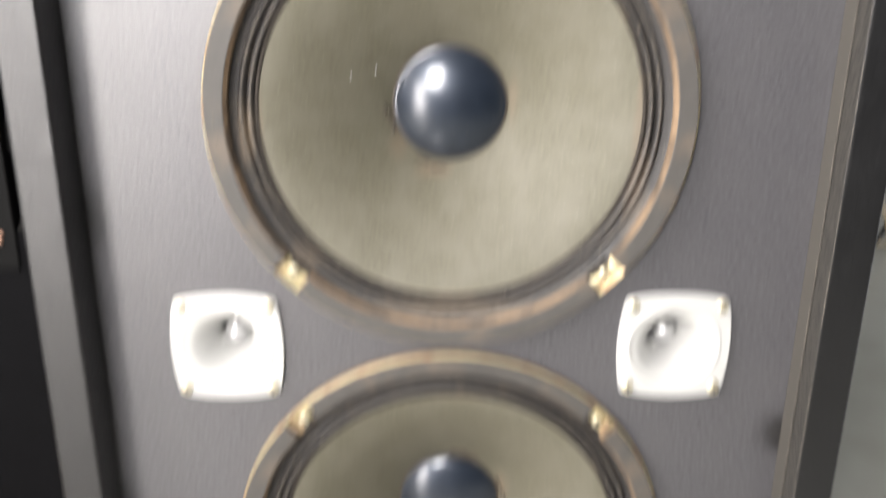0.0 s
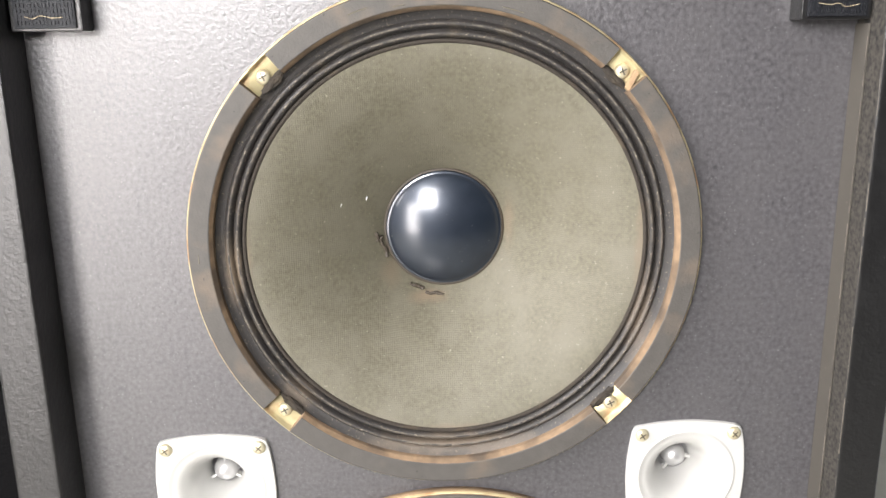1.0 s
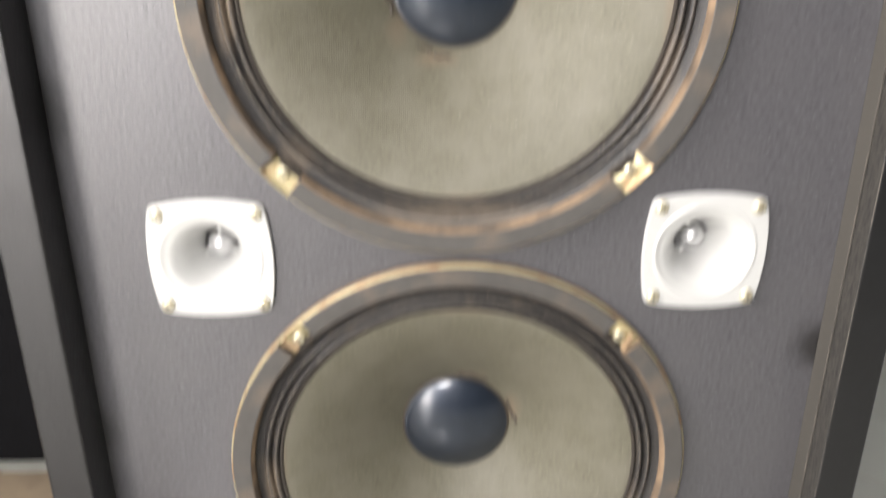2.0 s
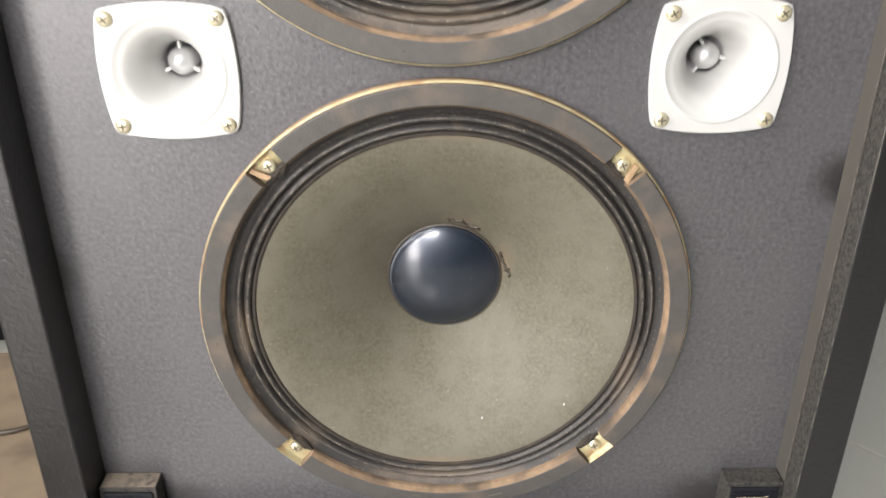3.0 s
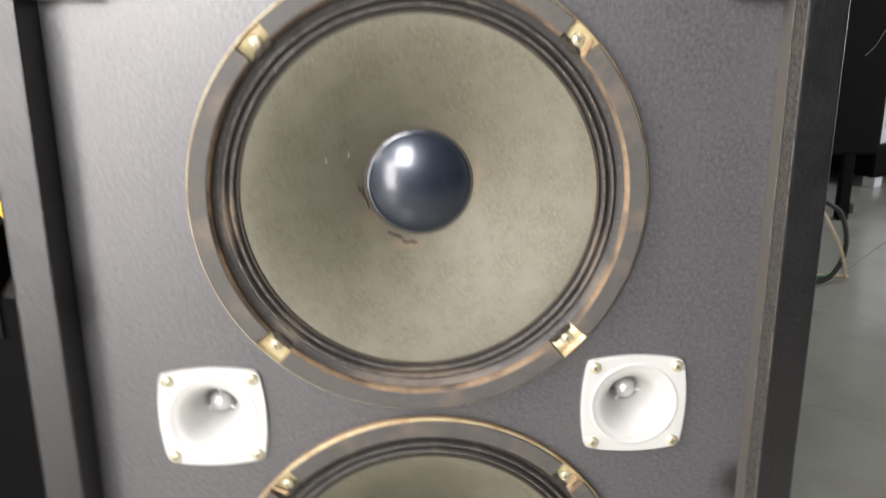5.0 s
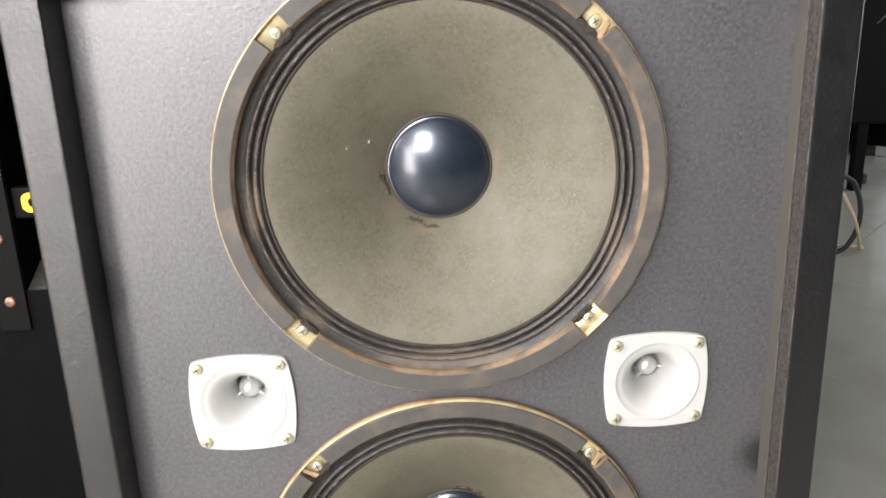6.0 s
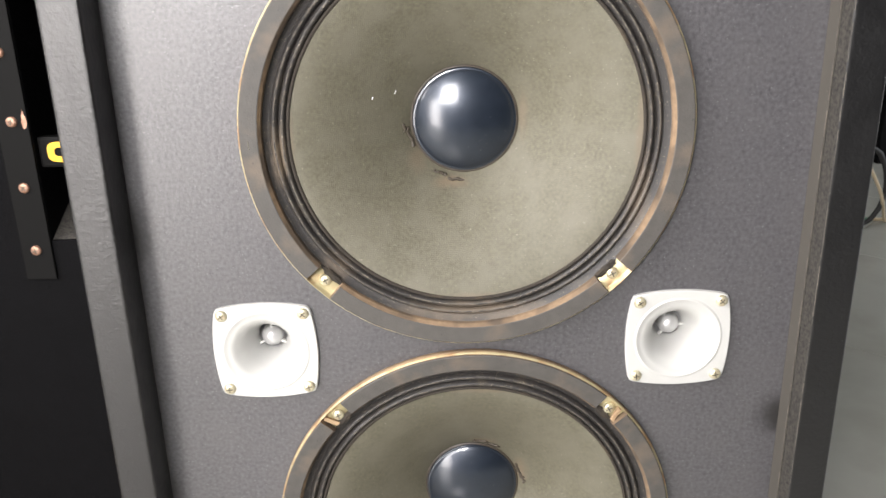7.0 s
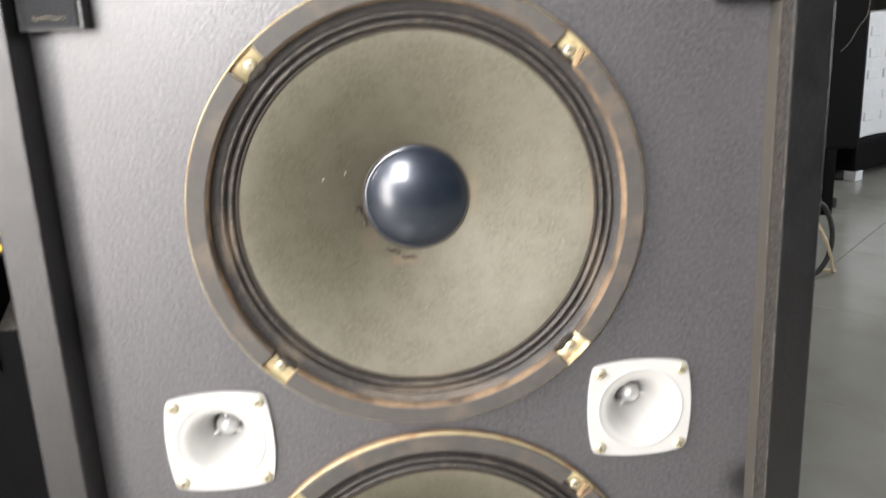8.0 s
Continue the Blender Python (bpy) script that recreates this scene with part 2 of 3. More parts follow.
M_BLACK = material("black_lacquer", (0.003, 0.003, 0.0035), 0.6, vary=0.3, scale=20, spec=0.1)

# ---- mesh helpers ----


def link(name, bm, mats, parent=None, smooth=False):
    me = bpy.data.meshes.new(name)
    bmesh.ops.recalc_face_normals(bm, faces=bm.faces)
    if smooth:
        for f in bm.faces:
            f.smooth = True
    bm.to_mesh(me)
    bm.free()
    for m in mats if isinstance(mats, (list, tuple)) else [mats]:
        me.materials.append(m)
    ob = new(name, me)
    ob.parent = parent
    return ob


def part(name, bm, mats, parent, label="", smooth=False, at=None):
    ob = link(name, bm, mats, parent, smooth)
    if at is not None:
        ob.matrix_basis = at
    return tagged(ob, label=label)


def box(x0, x1, y0, y1, z0, z1, bevel=0.0, bm=None, segments=2):
    bm = bm or bmesh.new()
    c = ((x0 + x1) / 2, (y0 + y1) / 2, (z0 + z1) / 2)
    made = bmesh.ops.create_cube(bm, size=1, matrix=Matrix.LocRotScale(c, None, (x1 - x0, y1 - y0, z1 - z0)))
    if bevel:
        edges = list({e for v in made["verts"] for e in v.link_edges})
        bmesh.ops.bevel(bm, geom=edges, offset=bevel, segments=segments, affect="EDGES", profile=0.6)
    return bm


def lathe(profile, n=128, bm=None, a0=0.0, a1=2 * math.pi, closed=False, mat=None):
    """Turn (r, y) pairs round the y axis, in the x-z plane. closed: the profile is a loop. An open sweep is capped when closed."""
    bm = bm or bmesh.new()
    full = abs(a1 - a0 - 2 * math.pi) < 1e-6
    count = n if full else n + 1
    rings = []
    for k in range(count):
        a = a0 + (a1 - a0) * k / n
        rings.append([bm.verts.new((r * math.cos(a), y, r * math.sin(a))) for r, y in profile])
    m = len(profile)
    for k in range(n):
        p, q = rings[k], rings[(k + 1) % count]
        for i in range(m if closed else m - 1):
            j = (i + 1) % m
            f = bm.faces.new((p[i], p[j], q[j], q[i]))
            if mat:
                f.material_index = mat[i]
    if closed and not full:
        for ring in (rings[0], rings[-1]):
            f = bm.faces.new(ring)
            f.material_index = mat[-1] if mat else 0
    bmesh.ops.remove_doubles(bm, verts=bm.verts, dist=1e-6)
    return bm


def tube(points, r, sides=8, bm=None):
    """A round bar along a line of points."""
    bm = bm or bmesh.new()
    pts = [Vector(p) for p in points]
    rings = []
    for i, p in enumerate(pts):
        d = (pts[min(i + 1, len(pts) - 1)] - pts[max(i - 1, 0)]).normalized()
        u = d.orthogonal().normalized() if i == 0 else (u - d * u.dot(d)).normalized()
        v = d.cross(u)
        rings.append([bm.verts.new(p + r * (math.cos(a) * u + math.sin(a) * v)) for a in (2 * math.pi * k / sides for k in range(sides))])
    for a, b in zip(rings, rings[1:]):
        for k in range(sides):
            bm.faces.new((a[k], a[(k + 1) % sides], b[(k + 1) % sides], b[k]))
    bm.faces.new(rings[0]), bm.faces.new(rings[-1])
    return bm


def spline(points, steps=10):
    """A smooth line through points."""
    p = [Vector(q) for q in points]
    p = [2 * p[0] - p[1], *p, 2 * p[-1] - p[-2]]
    out = []
    for i in range(1, len(p) - 2):
        for k in range(steps):
            t = k / steps
            out.append(0.5 * (2 * p[i] + (p[i + 1] - p[i - 1]) * t + (2 * p[i - 1] - 5 * p[i] + 4 * p[i + 1] - p[i + 2]) * t * t + (3 * p[i] - p[i - 1] - 3 * p[i + 1] + p[i + 2]) * t ** 3))
    return out + [p[-2]]


def screw_mesh(r=0.0055, h=0.0036):
    """Pan head with a cross recess, facing -y."""
    bm = lathe([(r, 0), (r, -0.35 * h), (0.86 * r, -0.72 * h), (0.55 * r, -0.95 * h), (0.0001, -h)], 20)
    for f in bm.faces:
        f.smooth = True
    for a in (20, 110):
        bar = box(-0.55 * r, 0.55 * r, -h - 0.0001, -0.6 * h, -0.1 * r, 0.1 * r)
        bar.transform(Matrix.Rotation(radians(a), 4, "Y"))
        me = bpy.data.meshes.new("bar")
        bar.to_mesh(me)
        bar.free()
        old = len(bm.faces)
        bm.from_mesh(me)
        bm.faces.ensure_lookup_table()
        for f in bm.faces[old:]:
            f.material_index = 1
    return bm


# ---- room ----


def plate_with_openings(x0, x1, y0, y1, z0, z1, holes):
    """A wall of thickness x0 to x1 with rectangular openings (y0, y1, z0, z1) through it, as a grid of faces."""
    ys = sorted({y0, y1, *[h[0] for h in holes], *[h[1] for h in holes]})
    zs = sorted({z0, z1, *[h[2] for h in holes], *[h[3] for h in holes]})
    bm = bmesh.new()
    v = {(y, z): bm.verts.new((x1, y, z)) for y in ys for z in zs}
    for a, b in zip(ys, ys[1:]):
        for c, d in zip(zs, zs[1:]):
            if not any(h[0] <= a and b <= h[1] and h[2] <= c and d <= h[3] for h in holes):
                bm.faces.new((v[a, c], v[b, c], v[b, d], v[a, d]))
    made = bmesh.ops.extrude_face_region(bm, geom=list(bm.faces))
    bmesh.ops.translate(bm, vec=(x0 - x1, 0, 0), verts=[q for q in made["geom"] if isinstance(q, bmesh.types.BMVert)])
    return bm


def wall(name, x0, x1, y0, y1, z0, z1, label, mat=M_WALL):
    return tagged(link(name, box(x0, x1, y0, y1, z0, z1), mat), label, "wall", kind="structure")


west = plate_with_openings(RX0 - 0.15, RX0, RY0, RY1, 0, RZ, ((WY0, WY1, WZ0, WZ1),))
east = plate_with_openings(RX1, RX1 + 0.15, RY0, RY1, 0, RZ, ((EY0, EY1, EZ0, EZ1),))
tagged(link("wall_east", east, M_WALL), "painted plaster wall with a wide opening towards the back", "wall", kind="structure")
tagged(link("wall_west", west, M_WALL), "painted plaster wall with a wide opening to the street", "wall", kind="structure")
wall("wall_north", RX0 - 0.15, RX1 + 0.15, RY1, RY1 + 0.15, 0, RZ, "grey painted plaster wall behind the stored equipment")
# unseen wall, added darker than the others to dim reflections on the cabinet
south = plate_with_openings(RY0 - 0.15, RY0, -RX1 - 0.15, -RX0 + 0.15, 0, RZ, ((-OX1, -OX0, OZ0, OZ1), (-LX1, -LX0, LZ0, LZ1)))
south.transform(Matrix.Rotation(radians(90), 4, "Z"))
tagged(link("wall_south", south, M_WALLDARK), "unseen dark grey wall, added to dim reflections, with a wide window and a small opening", "wall", kind="structure")
tagged(link("ceiling", box(RX0 - 0.15, RX1 + 0.15, RY0 - 0.15, RY1 + 0.15, RZ, RZ + 0.12), M_CEIL), "grey flat ceiling of the shop", "ceiling", kind="structure")
tagged(link("ground", box(-60, 60, -60, 60, -0.3, -0.06), M_GROUT), "dusty brown outdoor ground round the shop", "ground", kind="structure")
floor = tagged(link("floor", box(RX0 - 0.1, RX1 + 0.1, RY0 - 0.1, RY1 + 0.1, -0.06, -0.004), M_GROUT), "pale glazed tile floor with dirty joints", "floor", kind="structure")

# ---- the loudspeaker cabinet: front at y = 0 ----
HALF, OUT, LIP = 0.298, 0.3315, -0.040
Z0, Z1, DEPTH = 0.055, 0.885, 0.42
UP, LOW = (-0.001, 0.659), (0.002, 0.2615)
TWEETERS = ((-0.1903, 0.4597, 0.5, 0), (0.1925, 0.4630, 0.0, 24))

cabinet = tagged(new("loudspeaker_cabinet"), "large black loudspeaker cabinet with grey front, grille removed", "loudspeaker")


def dusty_inside(bm, axis, sign):
    """Dust lies on the inner face of a board."""
    for f in bm.faces:
        if f.normal[axis] * sign > 0.98:
            f.material_index = 1
    return bm


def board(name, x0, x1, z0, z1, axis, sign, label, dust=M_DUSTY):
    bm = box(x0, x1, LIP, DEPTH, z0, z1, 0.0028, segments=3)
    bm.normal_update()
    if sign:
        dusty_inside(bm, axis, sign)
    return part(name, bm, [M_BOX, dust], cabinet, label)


# left inner face gets no dust: its shade is put in as plain black
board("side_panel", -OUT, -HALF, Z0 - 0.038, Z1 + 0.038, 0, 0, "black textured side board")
board("side_panel", HALF, OUT, Z0 - 0.038, Z1 + 0.038, 0, -1, "black textured side board with dust on its inner edge")
board("top_panel", -HALF, HALF, Z1, Z1 + 0.038, 2, -1, "black textured top board")
board("bottom_panel", -HALF, HALF, Z0 - 0.038, Z0, 2, 1, "black textured bottom board with dust", M_LEDGE)
part("back_panel", box(-HALF, HALF, DEPTH - 0.02, DEPTH, Z0, Z1), M_BOX, cabinet, "black back board")
for fx in (-0.27, 0.27):
    for fy in (0.03, 0.37):
        part("foot", lathe([(0.0001, 0), (0.02, 0), (0.018, 0.017), (0.0001, 0.017)], 20), M_RUBBER, cabinet, "black rubber foot", at=Matrix.Translation((fx, fy, 0.017)) @ Matrix.Rotation(radians(-90), 4, "X"))


def plate_with_holes(x0, x1, z0, z1, holes, y0, y1):
    """A board in the x-z plane with round holes cut through it."""
    bm = bmesh.new()
    loops = [[(x0, z0), (x1, z0), (x1, z1), (x0, z1)]]
    loops += [[(cx + r * math.cos(2 * math.pi * k / 64), cz + r * math.sin(2 * math.pi * k / 64)) for k in range(64)] for cx, cz, r in holes]
    edges = []
    for loop in loops:
        vs = [bm.verts.new((x, y0, z)) for x, z in loop]
        edges += [bm.edges.new((a, b)) for a, b in zip(vs, vs[1:] + vs[:1])]
    bmesh.ops.triangle_fill(bm, use_beauty=True, use_dissolve=False, edges=edges, normal=(0, -1, 0))
    made = bmesh.ops.extrude_face_region(bm, geom=list(bm.faces))
    bmesh.ops.translate(bm, vec=(0, y1 - y0, 0), verts=[v for v in made["geom"] if isinstance(v, bmesh.types.BMVert)])
    return bm


part("baffle", plate_with_holes(-HALF, HALF, Z0, Z1, [(*UP, 0.176), (*LOW, 0.176)] + [(x, z, 0.036) for x, z, _, _ in TWEETERS], 0.0, 0.018), M_BAFFLE, cabinet, "grey textured front board with rub marks")

part("inner_strip", box(HALF - 0.0016, HALF - 0.0002, -0.020, -0.0006, 0.104, Z1 - 0.066, 0.0004), M_STRIPGREY, cabinet, "dusty grey strip along the inner edge")



def worn_edge(x, y, z0, z1, seed):
    """A thin, broken line of bare dusty wood along an edge."""
    rnd = random.Random(seed)
    bm, z = bmesh.new(), z0
    while z < z1:
        run = rnd.uniform(0.012, 0.06)
        tube([(x, y, z), (x + rnd.uniform(-0.0002, 0.0002), y, z + run * 0.5), (x, y, min(z + run, z1))], rnd.uniform(0.00015, 0.0004), 5, bm)
        z += run + rnd.uniform(0.0, 0.012)
    part("worn_edge", bm, M_WORN, cabinet, "thin worn dusty edge")


worn_edge(HALF + 0.0006, LIP + 0.0006, 0.11, 0.86, 1)
worn_edge(HALF - 0.0016, -0.0200, 0.11, 0.81, 2)

# woofers
def cone_depth(r):
    """How deep the curved cone lies at radius r."""
    return 0.0004 + 0.068 * max((0.1530 - r) / 0.1035, 0) ** 1.42


SCREW_A = [radians(a) for a in (45, 135, 225, 315)]


def woofer(cx, cz, turn, paper):
    at = Matrix.Translation((cx, 0, cz))
    frame_line = [(0.150, 0.07), (0.1740, 0.006), (0.1752, -0.0016), (0.1906, -0.0020), (0.1926, -0.0022), (0.1927, -0.0086), (0.1930, -0.0087), (0.1936, -0.0078), (0.1941, -0.0066), (0.1942, -0.0056), (0.1942, 0.0), (0.1755, 0.002), (0.1755, 0.01), (0.155, 0.075)]
    w = part("woofer", lathe(frame_line, 160, closed=True, mat=[0] * 8 + [1, 1] + [0] * 4), [M_BRASS, M_RIMCARD], cabinet, "large woofer with a yellow plated steel frame", smooth=True, at=at)
    gap = 0.0133 / 0.183
    for k in range(4):
        a0, a1 = SCREW_A[k] + gap, SCREW_A[(k + 1) % 4] - gap + (2 * math.pi if k == 3 else 0)
        prof = [(0.1742, -0.0022), (0.1746, -0.0060), (0.1768, -0.0102), (0.1775, -0.0106), (0.1912, -0.0110), (0.1919, -0.0107), (0.1925, -0.0094), (0.1926, -0.0046), (0.1909, -0.0045), (0.1904, -0.0022)]
        part("gasket", lathe(prof, 44, a0=a0, a1=a1, closed=True, mat=[1, 1, 0, 0, 0, 0, 2, 1, 1, 1]), [M_GASKET, M_CARD, M_RIMCARD], w, "grey gasket segment with a tan card edge")
    # rolled surround
    part("flange", lathe([(0.1762, -0.0021), (0.1746, -0.0014), (0.1716, 0.0012), (0.1690, 0.0022), (0.1676, 0.0024), (0.1671, 0.0030)], 160), M_SURROUND, w, "dark cloth flange under the gasket", smooth=True)
    rolls, looks = [(0.1690, 0.0020)], [0]
    for i in range(0, 61):
        r = 0.1682 - 0.0142 * i / 60
        wave = abs(math.sin(math.pi * 2 * i / 60)) ** 0.65
        rolls.append((r, 0.0030 - 0.0058 * wave))
        looks.append(1 if wave > 0.985 else 0)
    rolls.append((0.1526, 0.0006))
    part("surround", lathe(rolls, 160, mat=looks), [M_SURROUND, M_CREST], w, "black pleated cloth surround", smooth=True)
    part("edge_ring", lathe([(0.1542, 0.0006), (0.1535, -0.0012), (0.1518, -0.0009), (0.1508, 0.0012)], 160), M_EDGE, w, "brown glued cone edge", smooth=True)
    cone = [(0.1530, 0.0004)]
    for i in range(1, 25):
        s = i / 24
        cone.append((0.1530 - 0.1035 * s, cone_depth(0.1530 - 0.1035 * s)))
    part("cone", lathe(cone, 160), paper, w, "olive grey paper cone with dust", smooth=True)
    part("cap_rim", lathe([(0.0502, 0.0668), (0.0494, 0.0662), (0.0486, 0.0660), (0.0478, 0.0668)], 96), M_GLUE, w, "brown glue ring round the cap", smooth=True)
    cap = [(0.0484, 0.0672), (0.0480, 0.0652), (0.0472, 0.0646), (0.0462, 0.0648), (0.0456, 0.0642)]
    R = 0.100
    for i in range(1, 17):
        r = 0.0456 * (1 - i / 16)
        cap.append((max(r, 0.0001), 0.0642 - (math.sqrt(R * R - r * r) - math.sqrt(R * R - 0.0456 ** 2))))
    part("dust_cap", lathe(cap, 96), M_CAP, w, "glossy black domed dust cap", smooth=True)
    # lead-out glue beside the cap
    rnd = random.Random(3)
    for a, b, off in ((182, 190, 0.0560), (186, 207, 0.0530), (238, 251, 0.0550), (253, 268, 0.0565)):
        pts = []
        for i in range(9):
            ang = radians(a + (b - a) * i / 8 + turn)
            r = off + 0.0006 * math.sin(i * 0.9) + rnd.uniform(-0.0003, 0.0003)
            yy = cone_depth(r)
            pts.append((r * math.cos(ang), yy - 0.0006, r * math.sin(ang)))
        bead = tube(spline(pts, 4), 0.0015, 7)
        for q in bead.verts:
            q.co += 0.0013 * noise.noise_vector(q.co * 330)
        part("glue_bead", bead, M_GLUE, w, "brown glue over the lead wire", smooth=True)
    for k, a in enumerate(SCREW_A):
        # torn gasket left at the foot of the notch, enlarged to darken it
        torn = bmesh.new()
        bmesh.ops.create_icosphere(torn, subdivisions=3, radius=1)
        for q in torn.verts:
            q.co *= 1 + 0.5 * noise.noise(q.co * 2.1 + Vector((7 * k + 31 * cx + 17 * cz, 0, 0)))
            q.co = Vector((q.co.x * 0.0034, q.co.y * 0.0022, q.co.z * 0.0115))
        part("torn_gasket", torn, M_EDGE, w, "torn brown rest of the gasket, enlarged to darken the notch", at=Matrix.Rotation(-a, 4, "Y") @ Matrix.Translation((0.1757, -0.0030, 0.002 * (-1) ** k)))
        part("screw", screw_mesh(0.0056, 0.0042), [M_SCREW, M_RECESS], w, "yellowish cross-head screw", at=Matrix.Translation((0.1830 * math.cos(a), -0.0019, 0.1830 * math.sin(a))) @ Matrix.Rotation(a, 4, "Y"))
    return w


def card_flap(w, deg, tip):
    """A pale strip of torn card lying along the end of a screw notch."""
    strip = box(0.1765, 0.1905, -0.0062, -0.0024, -0.0022, 0.0022, 0.0006)
    for q in strip.verts:
        q.co.z += 0.0025 * math.sin(q.co.x * 310) + 0.0008 * noise.noise(q.co * 300)
    part("card_flap", strip, M_RIMCARD, w, "pale torn strip of card", at=Matrix.Rotation(-radians(deg + tip), 4, "Y"))


def lint(w, spots):
    """Pale bits of lint on the cone, given by polar place (metres, degrees) and length."""
    for r, deg, size in spots:
        a, yy = radians(deg), cone_depth(r) - 0.0009
        p = Vector((r * math.cos(a), yy, r * math.sin(a)))
        d = Vector((0.3, 0, 1)).normalized() * size
        part("lint", tube([p - d / 2, p + Vector((size * 0.12, -0.0003, 0)), p + d / 2], 0.00035, 5), M_FOAM, w, "pale bit of lint")


def scuffs(w, spots):
    """Short dark slits in the gasket paper, by polar place (metres, degrees) and length."""
    for r, deg, size in spots:
        half = size / r / 2
        line = [(r * math.cos(radians(deg) + half * k), -0.01088 - 0.00004 * k, r * math.sin(radians(deg) + half * k)) for k in (-1, -0.3, 0.4, 1)]
        part("scuff", tube(line, 0.0004, 5), M_RECESS, w, "short dark slit in the gasket")


def chip(x, y, z, w, h):
    """A flake of missing paint on the lip's edge."""
    bm = bmesh.new()
    bmesh.ops.create_icosphere(bm, subdivisions=2, radius=1)
    for q in bm.verts:
        q.co = Vector((q.co.x * w, q.co.y * 0.0006, q.co.z * h)) * (1 + 0.35 * noise.noise(q.co * 1.7 + Vector((x * 90, 0, 0))))
    part("paint_chip", bm, M_FOAM, cabinet, "pale chip in the paint", at=Matrix.Translation((x, y, z)))


for cx, cw in ((0.154, 0.0022), (0.210, 0.0030), (-0.100, 0.0024), (-0.02, 0.0012), (0.262, 0.0014)):
    chip(cx, LIP + 0.0012, Z0 - 0.0010, cw, 0.0011)
for cx, cz in ((-0.2995, 0.62), (-0.2998, 0.35), (0.2994, 0.52)):
    chip(cx, LIP + 0.0010, cz, 0.0006, 0.0016)

upper = woofer(*UP, 0, M_CONE_UPPER)
lower = woofer(*LOW, 180, M_CONE_LOWER)
card_flap(lower, 45, -2.7)
card_flap(lower, 135, 2.9)
card_flap(upper, 45, -2.9)
scuffs(upper, ((0.1835, 109, 0.014), (0.1800, 74, 0.016), (0.1850, 181, 0.007), (0.1795, 100, 0.008)))
scuffs(lower, ((0.1840, 284, 0.012), (0.1810, 262, 0.007)))
lint(upper, ((0.0690, 155, 0.0035), (0.0860, 162, 0.0022)))
lint(lower, ((0.118, 286, 0.0026), (0.137, 318, 0.0022)))


# horn tweeters
def bowed(c, s):
    """Radius of a square outline with bowed sides and small round corners, in the direction (c, s)."""
    arc, total = 0.20, 0.0
    for half, d in ((0.0484, c), (0.0484, -c), (0.0480, s), (0.0480, -s)):
        off = arc - half
        r = -off * d + math.sqrt(max(arc * arc - off * off * (1 - d * d), 0))
        total += r ** -38
    return total ** (-1 / 38)


def tweeter(cx, cz, lean, spin):
    n = 96
    bm = bmesh.new()
    rows = [("s", 1.0, 0.0), ("s", 1.0, -0.0030), ("s", 0.992, -0.0038), ("s", 0.982, -0.0040), ("s", 0.972, -0.0040), ("c", 0.0412, -0.0040), ("c", 0.0407, -0.0040), ("c", 0.0400, -0.0046), ("c", 0.0392, -0.0048), ("c", 0.0382, -0.0046), ("c", 0.0368, -0.0034)]
    for i in range(1, 15):
        s = i / 14
        rows.append(("c", 0.0368 - 0.0230 * s ** 0.80, -0.0034 + 0.0382 * s ** 1.9))
    rings = []
    for kind, v, y in rows:
        ring = []
        for k in range(n):
            a = 2 * math.pi * k / n
            c, s = math.cos(a), math.sin(a)
            r = v if kind == "c" else v * bowed(c, s)
            ring.append(bm.verts.new((r * c, y, r * s)))
        rings.append(ring)
    for p, q in zip(rings, rings[1:]):
        for k in range(n):
            f = bm.faces.new((p[k], p[(k + 1) % n], q[(k + 1) % n], q[k]))
            f.smooth = True
    t = part("tweeter", bm, M_SILVER, cabinet, "silver square horn tweeter", at=Matrix.Translation((cx, 0, cz)) @ Matrix.Rotation(radians(-lean), 4, "Y"))
    part("throat", lathe([(0.0138, 0.0346), (0.0136, 0.043), (0.0001, 0.044)], 40), M_PLUG, t, "metal horn throat", smooth=True)
    plug = [(0.0102, 0.044), (0.0102, 0.033)] + [(0.0102 * math.cos(radians(a)), 0.033 - 0.0102 * math.sin(radians(a))) for a in (15, 30, 45, 60, 75, 89.5)]
    part("phase_plug", lathe(plug, 40), M_PLUG, t, "rounded metal phase plug", smooth=True)
    for a in (90, 210, 330):
        arm = box(0.0088, 0.0146, 0.0295, 0.034, -0.0011, 0.0011, 0.0003)
        part("strut", arm, M_SILVER, t, at=Matrix.Rotation(radians(-(a + spin)), 4, "Y"))
    for sx in (-1, 1):
        for sz in (-1, 1):
            part("screw", screw_mesh(), [M_SCREW, M_RECESS], t, "yellowish cross-head screw", at=Matrix.Translation((0.0373 * sx, -0.0038, 0.0373 * sz)) @ Matrix.Rotation(sx * 0.7 + sz * 1.3, 4, "Y"))
    return t


for spec in TWEETERS:
    tweeter(*spec)


